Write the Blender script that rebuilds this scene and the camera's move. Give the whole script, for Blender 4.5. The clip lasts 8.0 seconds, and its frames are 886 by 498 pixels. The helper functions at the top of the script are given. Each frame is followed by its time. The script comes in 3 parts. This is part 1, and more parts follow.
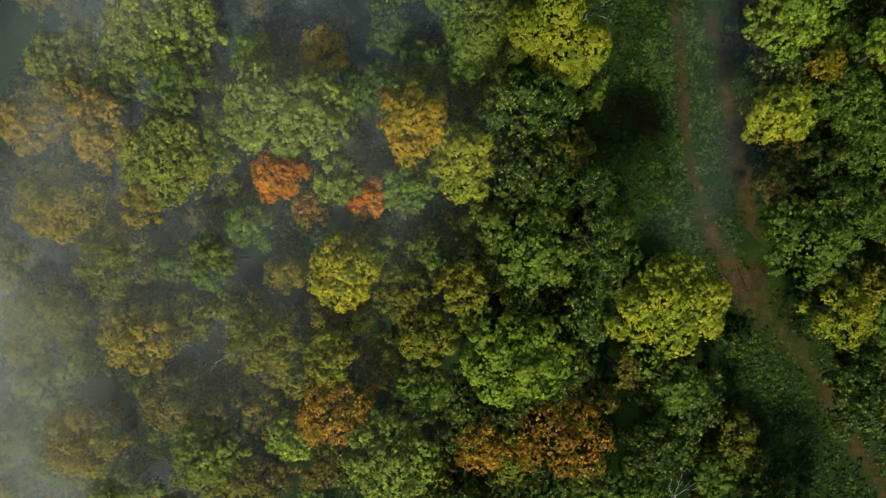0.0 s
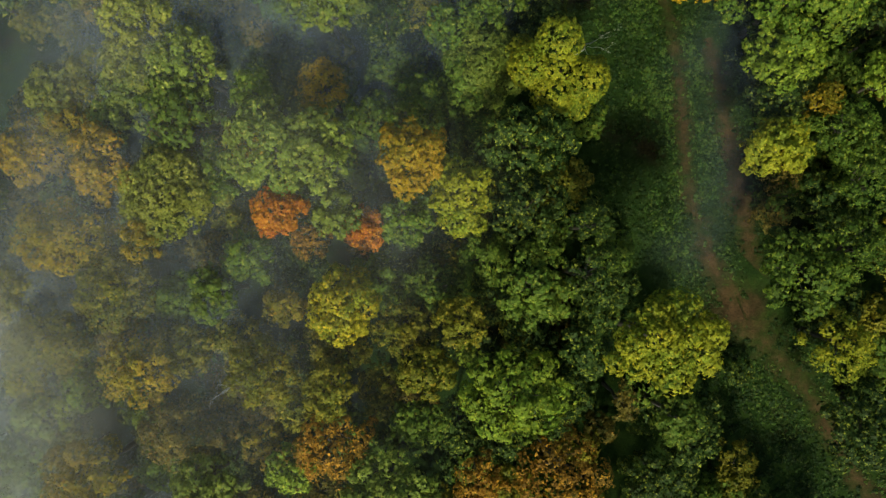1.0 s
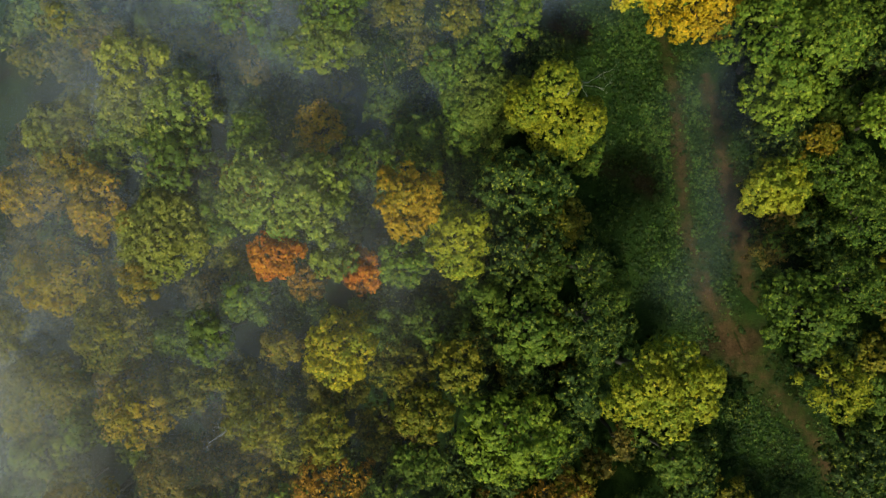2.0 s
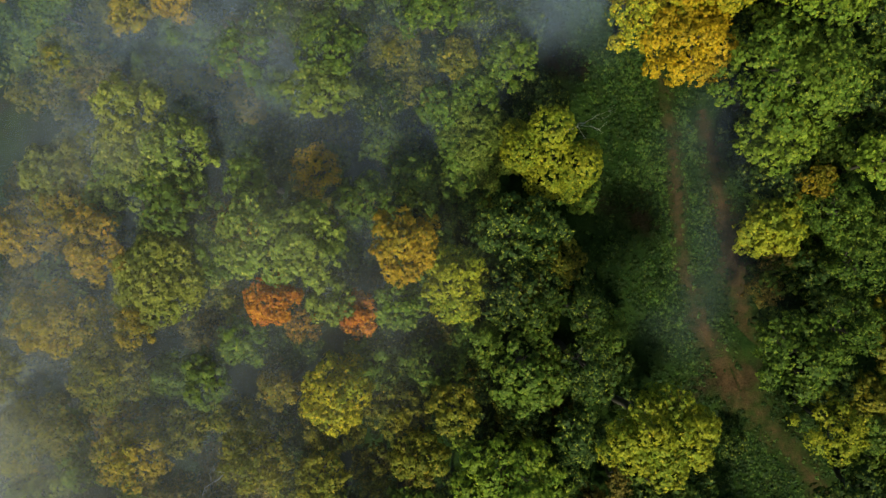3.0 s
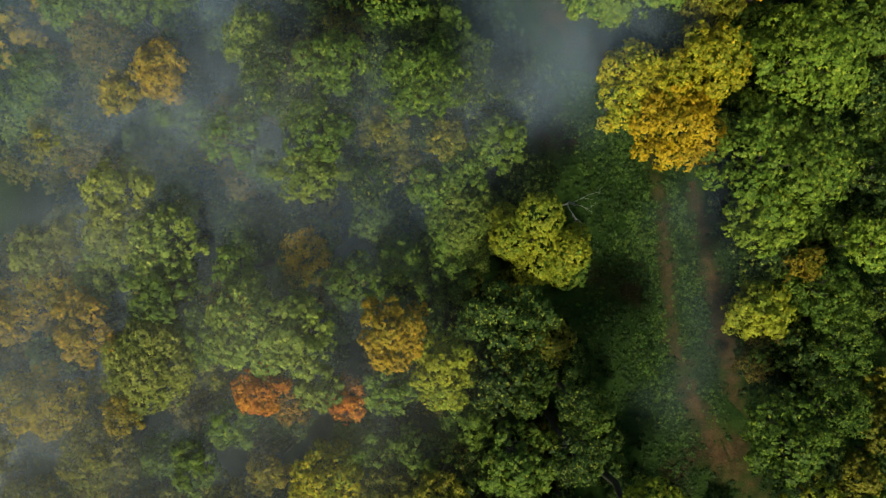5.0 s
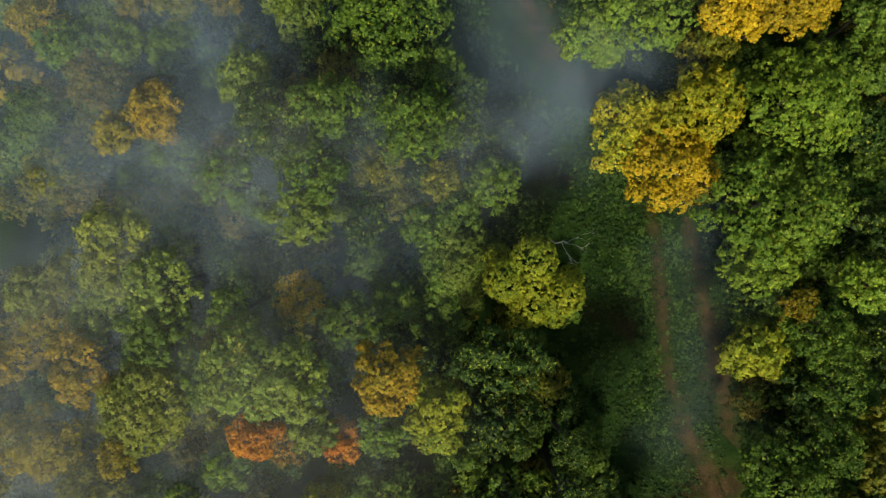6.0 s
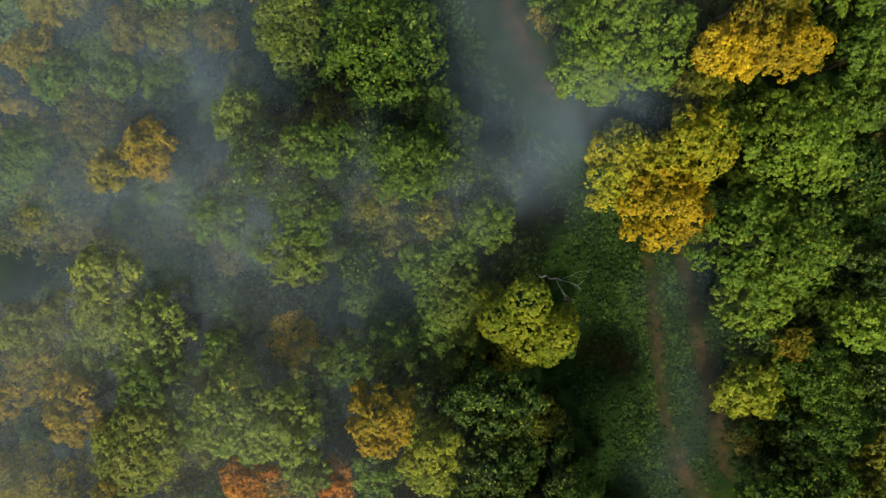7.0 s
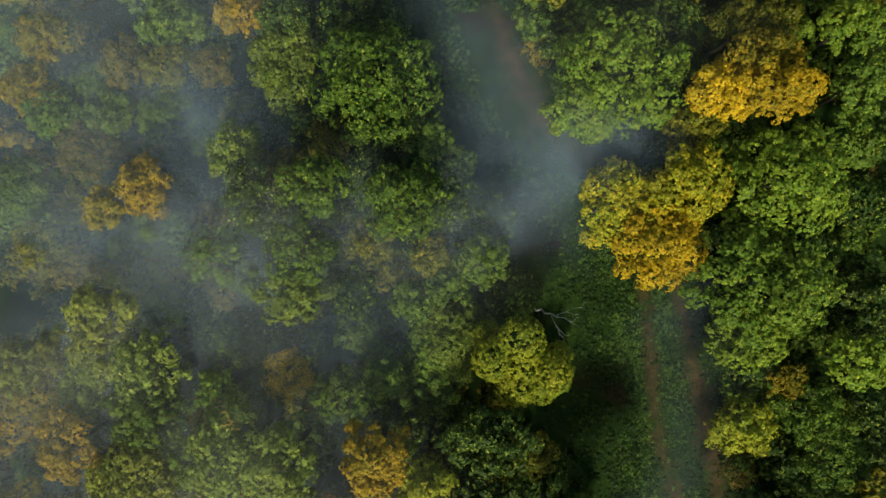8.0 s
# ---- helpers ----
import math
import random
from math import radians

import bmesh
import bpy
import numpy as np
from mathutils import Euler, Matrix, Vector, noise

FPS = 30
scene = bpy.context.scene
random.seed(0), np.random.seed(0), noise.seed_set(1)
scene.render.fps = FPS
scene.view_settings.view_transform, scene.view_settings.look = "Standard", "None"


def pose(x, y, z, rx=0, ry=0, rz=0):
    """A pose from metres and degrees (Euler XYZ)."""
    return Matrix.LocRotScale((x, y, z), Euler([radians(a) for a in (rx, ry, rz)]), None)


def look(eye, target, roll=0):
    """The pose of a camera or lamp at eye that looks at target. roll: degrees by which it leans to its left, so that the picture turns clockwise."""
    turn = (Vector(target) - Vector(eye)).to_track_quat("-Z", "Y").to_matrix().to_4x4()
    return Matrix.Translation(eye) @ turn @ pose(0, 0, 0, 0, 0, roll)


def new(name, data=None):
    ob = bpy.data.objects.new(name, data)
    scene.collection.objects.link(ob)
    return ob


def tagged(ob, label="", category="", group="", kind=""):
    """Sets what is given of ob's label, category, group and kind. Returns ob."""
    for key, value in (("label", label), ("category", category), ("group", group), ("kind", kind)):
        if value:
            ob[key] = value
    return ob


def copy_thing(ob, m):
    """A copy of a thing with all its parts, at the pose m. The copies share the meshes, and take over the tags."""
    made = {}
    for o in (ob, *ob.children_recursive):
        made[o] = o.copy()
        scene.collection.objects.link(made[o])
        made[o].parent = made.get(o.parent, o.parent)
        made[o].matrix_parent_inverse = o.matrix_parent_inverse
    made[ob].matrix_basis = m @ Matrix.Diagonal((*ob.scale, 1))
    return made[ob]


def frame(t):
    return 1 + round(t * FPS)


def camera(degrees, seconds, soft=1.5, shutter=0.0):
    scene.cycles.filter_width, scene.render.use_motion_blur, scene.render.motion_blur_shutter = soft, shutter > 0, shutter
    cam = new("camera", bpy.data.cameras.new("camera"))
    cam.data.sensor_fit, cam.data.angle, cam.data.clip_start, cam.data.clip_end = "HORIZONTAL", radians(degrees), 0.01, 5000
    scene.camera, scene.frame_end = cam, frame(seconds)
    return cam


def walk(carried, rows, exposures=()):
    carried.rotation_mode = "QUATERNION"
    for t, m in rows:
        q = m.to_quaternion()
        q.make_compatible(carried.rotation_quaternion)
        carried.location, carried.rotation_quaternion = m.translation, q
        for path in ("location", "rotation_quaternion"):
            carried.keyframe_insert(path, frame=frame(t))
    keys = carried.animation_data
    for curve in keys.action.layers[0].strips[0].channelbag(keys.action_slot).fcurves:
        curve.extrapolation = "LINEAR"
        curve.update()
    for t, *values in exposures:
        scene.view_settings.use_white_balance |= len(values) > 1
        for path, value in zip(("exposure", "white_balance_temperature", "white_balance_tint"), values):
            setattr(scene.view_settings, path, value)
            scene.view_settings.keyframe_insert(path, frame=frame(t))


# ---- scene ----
# The flight: straight down over an autumn wood.
cam = camera(65.0, 8.0)
METRES, EYE, TILT, LEAN, TURN = 27.2, 69.7, -90.0, 0.0, 0.0
ROWS = [
    (0.0, 0.0, 0.0, 0.0, -0.0, 0.0, -0.0),
    (0.5, 0.0017, -0.0005, 0.0456, -0.0, 0.03, 0.01),
    (1.0, 0.0044, -0.0013, 0.102, 0.01, 0.05, -0.01),
    (1.5, 0.0081, -0.0026, 0.1636, 0.0, 0.09, -0.01),
    (3.0, 0.0262, -0.0076, 0.3608, 0.03, 0.16, 0.01),
    (3.5, 0.0338, -0.009, 0.427, 0.03, 0.17, 0.01),
    (4.0, 0.0426, -0.0104, 0.4925, 0.03, 0.19, 0.02),
    (4.5, 0.0513, -0.0116, 0.558, 0.01, 0.19, 0.03),
    (6.0, 0.0783, -0.0161, 0.7508, -0.0, 0.31, 0.06),
    (6.5, 0.0875, -0.0175, 0.8136, -0.0, 0.31, 0.07),
    (7.0, 0.0965, -0.019, 0.874, -0.01, 0.35, 0.06),
    (7.5, 0.1051, -0.0206, 0.9334, -0.01, 0.4, 0.07),
    (8.0, 0.114, -0.0217, 0.9926, -0.02, 0.42, 0.09),
]
walk(cam, [(t, pose(0, 0, EYE, TILT, LEAN, TURN) @ pose(METRES * x, METRES * y, METRES * z, 90 + pitch, roll, yaw)) for t, x, y, z, yaw, pitch, roll in ROWS],
     exposures=[(0.0, 0.3, 6550, -3), (4.0, 0.38, 6550, -3), (8.0, 0.34, 6550, -3)])

# ---- world and sun ----
SUN_ELEVATION, SUN_FROM = radians(46), radians(185)
world = bpy.data.worlds.new("misty_morning_sky")
scene.cycles.transparent_max_bounces = 32
scene.world = world
world.use_nodes = True
wn = world.node_tree.nodes
sky = wn.new("ShaderNodeTexSky")
sky.sky_type, sky.sun_disc = "NISHITA", False
sky.sun_elevation, sky.sun_rotation = SUN_ELEVATION, SUN_FROM
sky.dust_density, sky.air_density = 3.0, 1.0
wn["Background"].inputs["Strength"].default_value = 0.096
world.node_tree.links.new(sky.outputs[0], wn["Background"].inputs["Color"])

sun = new("sun", bpy.data.lights.new("sun", "SUN"))
sun.data.energy, sun.data.angle, sun.data.color = 4.8, radians(6), (1.0, 0.9, 0.7)
sun.matrix_world = look((-4.0, -45.5, 47.3), (0, 0, 0))


# ---- materials ----
class Nodes:
    """A short way to write node trees."""

    def __init__(self, name):
        self.mat = bpy.data.materials.new(name)
        self.mat.use_nodes = True
        self.tree = self.mat.node_tree
        self.tree.nodes.clear()
        self.out = self.add("ShaderNodeOutputMaterial")

    def add(self, kind):
        return self.tree.nodes.new(kind)

    def put(self, socket, value):
        if isinstance(value, bpy.types.NodeSocket):
            self.tree.links.new(value, socket)
        else:
            socket.default_value = value

    def math(self, op, a, b=0.0, c=0.0, clamp=False):
        n = self.add("ShaderNodeMath")
        n.operation, n.use_clamp = op, clamp
        for i, v in enumerate((a, b, c)):
            self.put(n.inputs[i], v)
        return n.outputs[0]

    def mix(self, fac, a, b, blend="MIX"):
        n = self.add("ShaderNodeMix")
        n.data_type, n.blend_type = "RGBA", blend
        for i, v in ((0, fac), (6, a), (7, b)):
            self.put(n.inputs[i], v)
        return n.outputs[2]

    def noise(self, where, scale, detail=3.0, rough=0.55):
        n = self.add("ShaderNodeTexNoise")
        self.put(n.inputs["Vector"], where)
        n.inputs["Scale"].default_value, n.inputs["Detail"].default_value, n.inputs["Roughness"].default_value = scale, detail, rough
        return n.outputs[0]

    def range(self, value, a, b, c=0.0, d=1.0):
        n = self.add("ShaderNodeMapRange")
        n.interpolation_type = "SMOOTHSTEP"
        for i, v in enumerate((value, a, b, c, d)):
            self.put(n.inputs[i], v)
        return n.outputs[0]

    def place(self):
        return self.add("ShaderNodeNewGeometry").outputs["Position"]

    def finish(self, shader):
        self.put(self.out.inputs[0], shader)
        return self.mat


def rgb(r, g, b):
    return (r, g, b, 1.0)


def leaf_material(name, main, second, tip):
    """Leaves: main and second colour in patches, single leaves turned to the tip colour, light coming through."""
    n = Nodes(name)
    where = n.place()
    geo = n.add("ShaderNodeNewGeometry").outputs["Random Per Island"]
    own = n.add("ShaderNodeObjectInfo").outputs["Random"]
    patch = n.range(n.noise(where, 0.32, 4.0, 0.6), 0.4, 0.62)
    col = n.mix(patch, rgb(*main), rgb(*second))
    col = n.mix(n.range(geo, 0.78, 1.0), col, rgb(*tip))
    shade = n.math("MULTIPLY", n.math("MULTIPLY_ADD", geo, 0.75, 0.62), n.math("MULTIPLY_ADD", own, 0.35, 0.82))
    shade = n.math("MULTIPLY", shade, n.range(n.noise(where, 0.9, 3.0), 0.25, 0.75, 0.72, 1.28))
    col = n.mix(1.0, col, shade, "MULTIPLY")
    p = n.add("ShaderNodeBsdfPrincipled")
    n.put(p.inputs["Base Color"], col)
    p.inputs["Roughness"].default_value = 0.6
    p.inputs["Specular IOR Level"].default_value = 0.12
    tr = n.add("ShaderNodeBsdfTranslucent")
    n.put(tr.inputs[0], col)
    m = n.add("ShaderNodeMixShader")
    m.inputs[0].default_value = 0.28
    n.put(m.inputs[1], p.outputs[0])
    n.put(m.inputs[2], tr.outputs[0])
    return n.finish(m.outputs[0])


LIME = (leaf_material("leaf_lime", (0.2, 0.215, 0.014), (0.135, 0.18, 0.015), (0.27, 0.225, 0.014)), "yellow-green")
BRIGHT = (leaf_material("leaf_fresh_green", (0.14, 0.205, 0.018), (0.1, 0.17, 0.017), (0.22, 0.24, 0.02)), "fresh green")
GREEN = (leaf_material("leaf_green", (0.078, 0.125, 0.015), (0.056, 0.1, 0.013), (0.135, 0.15, 0.017)), "green")
MOSS = (leaf_material("leaf_moss_green", (0.057, 0.098, 0.011), (0.04, 0.08, 0.01), (0.135, 0.165, 0.016)), "moss green")
# Very bright tip: sunlit glints on dark crowns, put into the leaf colour.
DEEP = (leaf_material("leaf_deep_green", (0.031, 0.057, 0.01), (0.023, 0.047, 0.009), (0.16, 0.18, 0.02)), "dark green")
PALE = (leaf_material("leaf_pale_green", (0.125, 0.166, 0.024), (0.095, 0.14, 0.022), (0.19, 0.2, 0.03)), "pale green")
SAGE = (leaf_material("leaf_sage_green", (0.165, 0.182, 0.026), (0.125, 0.155, 0.023), (0.22, 0.21, 0.032)), "pale yellowish-green")
MEADOW = (leaf_material("leaf_meadow_green", (0.105, 0.16, 0.017), (0.076, 0.135, 0.015), (0.175, 0.195, 0.019)), "green")
OLIVE = (leaf_material("leaf_olive", (0.12, 0.118, 0.011), (0.088, 0.102, 0.01), (0.19, 0.145, 0.013)), "olive")
AMBER = (leaf_material("leaf_amber", (0.205, 0.158, 0.01), (0.145, 0.135, 0.01), (0.26, 0.155, 0.012)), "olive-gold")
GOLD = (leaf_material("leaf_gold", (0.38, 0.265, 0.011), (0.28, 0.21, 0.012), (0.46, 0.25, 0.012)), "golden yellow")
OCHRE = (leaf_material("leaf_ochre", (0.27, 0.185, 0.011), (0.2, 0.16, 0.012), (0.33, 0.17, 0.012)), "ochre-gold")
TURNING = (leaf_material("leaf_turning", (0.25, 0.235, 0.013), (0.17, 0.195, 0.014), (0.38, 0.25, 0.012)), "yellow and green")
RUST = (leaf_material("leaf_rust", (0.2, 0.105, 0.012), (0.135, 0.088, 0.012), (0.42, 0.22, 0.02)), "rust-brown")
RED = (leaf_material("leaf_red", (0.36, 0.135, 0.011), (0.3, 0.085, 0.01), (0.4, 0.2, 0.014)), "orange-red")
BROWN = (leaf_material("leaf_brown", (0.105, 0.088, 0.015), (0.078, 0.075, 0.014), (0.19, 0.12, 0.018)), "brown-olive")


GRASS = leaf_material("grass_blades", (0.046, 0.088, 0.014), (0.03, 0.066, 0.012), (0.085, 0.1, 0.017))
HERB = leaf_material("herb_leaves", (0.016, 0.038, 0.007), (0.011, 0.028, 0.006), (0.042, 0.054, 0.011))


def bark_material(name, dark, light):
    n = Nodes(name)
    where = n.place()
    col = n.mix(n.range(n.noise(where, 5.0, 5.0), 0.35, 0.65), rgb(*dark), rgb(*light))
    p = n.add("ShaderNodeBsdfPrincipled")
    n.put(p.inputs["Base Color"], col)
    p.inputs["Roughness"].default_value = 0.9
    bump = n.add("ShaderNodeBump")
    bump.inputs["Strength"].default_value = 0.5
    n.put(bump.inputs["Height"], n.noise(where, 14.0, 4.0))
    n.put(p.inputs["Normal"], bump.outputs[0])
    return n.finish(p.outputs[0])


BARK = bark_material("bark", (0.02, 0.017, 0.013), (0.05, 0.042, 0.032))
DEADWOOD = bark_material("bleached_dead_wood", (0.24, 0.24, 0.235), (0.4, 0.4, 0.39))


def floor_colour(n, where):
    """Moss, short grass and leaf litter in patches: the colour and its fine grain."""
    big, mid, fine = n.noise(where, 0.11, 4.0), n.noise(where, 0.7, 5.0, 0.65), n.noise(where, 6.0, 5.0, 0.7)
    grass = n.mix(n.range(mid, 0.35, 0.65), rgb(0.008, 0.019, 0.004), rgb(0.017, 0.033, 0.006))
    litter = n.mix(n.range(fine, 0.35, 0.65), rgb(0.012, 0.01, 0.005), rgb(0.026, 0.019, 0.009))
    col = n.mix(n.range(big, 0.55, 0.7), grass, litter)
    return n.mix(1.0, col, n.range(fine, 0.25, 0.75, 0.55, 1.4), "MULTIPLY"), fine


def soil_shader(n, col, fine):
    p = n.add("ShaderNodeBsdfPrincipled")
    n.put(p.inputs["Base Color"], col)
    p.inputs["Roughness"].default_value, p.inputs["Specular IOR Level"].default_value = 0.95, 0.05
    bump = n.add("ShaderNodeBump")
    bump.inputs["Strength"].default_value, bump.inputs["Distance"].default_value = 0.7, 0.15
    n.put(bump.inputs["Height"], fine)
    n.put(p.inputs["Normal"], bump.outputs[0])
    return n.finish(p.outputs[0])


def ground_material():
    n = Nodes("forest_floor")
    return soil_shader(n, *floor_colour(n, n.place()))


def earth_material(wear):
    """Trodden earth with fallen leaves, grown over with the forest floor towards its edges."""
    n = Nodes("trodden_earth")
    where = n.place()
    floor, grain = floor_colour(n, where)
    fine, mid = n.noise(where, 5.0, 6.0, 0.7), n.noise(where, 0.9, 4.0)
    col = n.mix(n.range(mid, 0.35, 0.65), rgb(0.039, 0.023, 0.012), rgb(0.066, 0.039, 0.02))
    col = n.mix(1.0, col, n.range(fine, 0.25, 0.75, 0.6, 1.35), "MULTIPLY")
    col = n.mix(n.range(n.noise(where, 9.0, 2.0), 0.66, 0.72), col, rgb(0.12, 0.07, 0.022))
    across = n.add("ShaderNodeSeparateXYZ")
    n.put(across.inputs[0], n.add("ShaderNodeUVMap").outputs[0])
    edge = n.math("ABSOLUTE", n.math("MULTIPLY_ADD", across.outputs[0], 2.0, -1.0))
    worn = n.math("MULTIPLY_ADD", n.math("SUBTRACT", n.noise(where, 0.8, 5.0, 0.7), 0.5), 2.2, edge)
    worn = n.math("MULTIPLY_ADD", n.math("SUBTRACT", n.noise(where, 0.16, 2.0), 0.42), 1.3, worn)
    worn = n.math("MAXIMUM", n.range(worn, wear - 0.5, wear + 1.0), n.range(edge, 0.72, 0.98))
    return soil_shader(n, n.mix(worn, col, floor), grain)


# Banks of mist: x, y, half width, half length, thickness, share of it that reaches above the crowns
SOUTH_WOOD_MIST = [
    (-38, -22, 12, 9, 0.5, 1.0), (-33, -20, 10, 8, 0.3, 1.0), (-39, -9, 15, 17, 0.24, 1.0), (-42, -6, 9, 12, 0.85, 1.0),
    (-24, -3, 15, 9, 0.16, 0.7), (-24, 7, 22, 33, 0.29, 0.36), (-8, 8, 10, 8, 0.2, 0.4), (-31, 9.0, 7, 6, 0.4, 0.25),
]
NORTH_WOOD_MIST = [
    (-27, 18.5, 7, 5, 0.3, 0.6), (-12, 21, 16, 5.5, 0.45, 0.2), (-21, 28.5, 11, 5.5, 0.52, 0.42), (-7, 29.5, 7, 5, 0.25, 0.6),
    (-36, 36, 13, 10, 0.26, 0.5), (-19, 39, 8, 5, 0.3, 0.5), (-28, 48, 20, 11, 0.36, 0.6),
]
TRACK_MIST = [
    (9.5, 34.0, 7, 8, 0.55, 0.0), (16.5, 37, 6, 5, 0.75, 0.0), (5, 27, 6, 4, 0.3, 0.4), (25, 20, 4.5, 7, 0.12, 0.0),
    (25, 7, 3.5, 7, 0.14, 0.0), (6, 47, 7, 7, 0.3, 0.0), (16, 44, 9, 8, 0.06, 1.0),
]
MIST = SOUTH_WOOD_MIST + NORTH_WOOD_MIST + TRACK_MIST


def mist_thickness(x, y, low):
    return sum(t * (h + (1 - h) * low) * max(0.0, 1 - math.hypot((x - a) / w, (y - b) / l) / 1.5) for a, b, w, l, t, h in MIST)


def mist_material(shift, strength, colour, low):
    n = Nodes("mist")
    where = n.place()
    drift = n.add("ShaderNodeTexNoise")
    drift.inputs["Scale"].default_value, drift.inputs["Detail"].default_value = 0.09, 3.0
    n.put(drift.inputs["Vector"], where)
    bent_place = n.add("ShaderNodeVectorMath")
    bent_place.operation = "MULTIPLY_ADD"
    n.put(bent_place.inputs[0], drift.outputs["Color"])
    bent_place.inputs[1].default_value = (14, 14, 0)
    lower = n.add("ShaderNodeVectorMath")
    n.put(lower.inputs[0], where)
    lower.inputs[1].default_value = (-7, -7, 0)
    n.put(bent_place.inputs[2], lower.outputs[0])
    total = None
    for x, y, wide, long, thick, high in MIST:
        sub = n.add("ShaderNodeVectorMath")
        sub.operation = "MULTIPLY_ADD"
        n.put(sub.inputs[0], bent_place.outputs[0])
        sub.inputs[1].default_value = (1 / wide, 1 / long, 0)
        sub.inputs[2].default_value = (-x / wide, -y / long, 0)
        size = n.add("ShaderNodeVectorMath")
        size.operation = "LENGTH"
        n.put(size.inputs[0], sub.outputs[0])
        bank = n.range(size.outputs["Value"], 1.5, 0.0, 0.0, thick * (high + (1 - high) * low))
        total = bank if total is None else n.math("ADD", total, bank)
    moved = n.add("ShaderNodeVectorMath")
    n.put(moved.inputs[0], where)
    moved.inputs[1].default_value = (shift, shift * 0.7, shift * 0.3)
    wisps = n.range(n.noise(moved.outputs[0], 0.075, 4.0, 0.55), 0.3, 0.72, 0.25, 1.3)
    alpha = n.math("MULTIPLY", n.math("MULTIPLY", total, wisps), strength, clamp=True)
    d = n.add("ShaderNodeBsdfDiffuse")
    north = n.add("ShaderNodeSeparateXYZ")
    n.put(north.inputs[0], bent_place.outputs[0])
    warm = tuple(c * k for c, k in zip(colour, (0.97, 1.0, 0.96)))
    cold = tuple(c * k for c, k in zip(colour, (0.9, 1.0, 1.06)))
    n.put(d.inputs[0], n.mix(n.range(north.outputs[1], 2.0, 24.0), rgb(*warm), rgb(*cold)))
    clear = n.add("ShaderNodeBsdfTransparent")
    m = n.add("ShaderNodeMixShader")
    n.put(m.inputs[0], alpha)
    n.put(m.inputs[1], clear.outputs[0])
    n.put(m.inputs[2], d.outputs[0])
    return n.finish(m.outputs[0])


# ---- mesh helpers ----
def mesh_from(name, verts, faces_size, faces, material):
    """A mesh from arrays: all faces have the same number of corners."""
    verts, faces = np.asarray(verts, dtype=np.float32), np.asarray(faces, dtype=np.int32)
    me = bpy.data.meshes.new(name)
    count = len(faces) // faces_size
    me.vertices.add(len(verts))
    me.vertices.foreach_set("co", verts.ravel())
    me.loops.add(len(faces))
    me.loops.foreach_set("vertex_index", faces)
    me.polygons.add(count)
    me.polygons.foreach_set("loop_start", np.arange(count, dtype=np.int32) * faces_size)
    me.polygons.foreach_set("loop_total", np.full(count, faces_size, dtype=np.int32))
    me.materials.append(material)
    me.update(calc_edges=True)
    return me


def part(name, me, parent, label=""):
    ob = new(name, me)
    ob.parent = parent
    return tagged(ob, label)


def unit(v):
    return v / np.maximum(np.linalg.norm(v, axis=-1, keepdims=True), 1e-9)


def leaves(rng, centre, normal, length, width, along=None):
    """Leaf blades, each a pointed triangle, along a given way or turned at random about its normal, as vertices and faces."""
    n = len(centre)
    if along is None:
        along = unit(np.cross(normal, rng.normal(size=(n, 3))))
    side = np.cross(along, normal)
    size = (rng.uniform(0.7, 1.3, n))[:, None]
    l, w = along * length * 0.5 * size, side * width * 0.5 * size
    verts = np.stack([centre - l + w, centre + l, centre - l - w], axis=1).reshape(-1, 3)
    return verts, np.arange(n * 3)


def rosettes(rng, node, face, blade, count, droop=(-0.5, 0.2)):
    """Tufts at twig ends: count leaves that spread star-like from each node, across the way it faces."""
    a = unit(np.cross(face, rng.normal(size=face.shape)))
    b = np.cross(face, a)
    n = len(node)
    turn = (np.arange(count) * 2 * math.pi / count)[None, :] + rng.uniform(0, 6.28, (n, 1)) + rng.normal(0, 0.3, (n, count))
    out = a[:, None] * np.cos(turn)[..., None] + b[:, None] * np.sin(turn)[..., None]
    along = unit(out + face[:, None] * rng.uniform(*droop, (n, count, 1))).reshape(-1, 3)
    normal = unit(np.repeat(face, count, 0) - along * (np.repeat(face, count, 0) * along).sum(1)[:, None] + rng.normal(0, 0.1, along.shape))
    centre = np.repeat(node, count, 0) + along * blade * rng.uniform(0.4, 0.75, (n * count, 1))
    return leaves(rng, centre, normal, blade, blade * 0.8, along)[0]


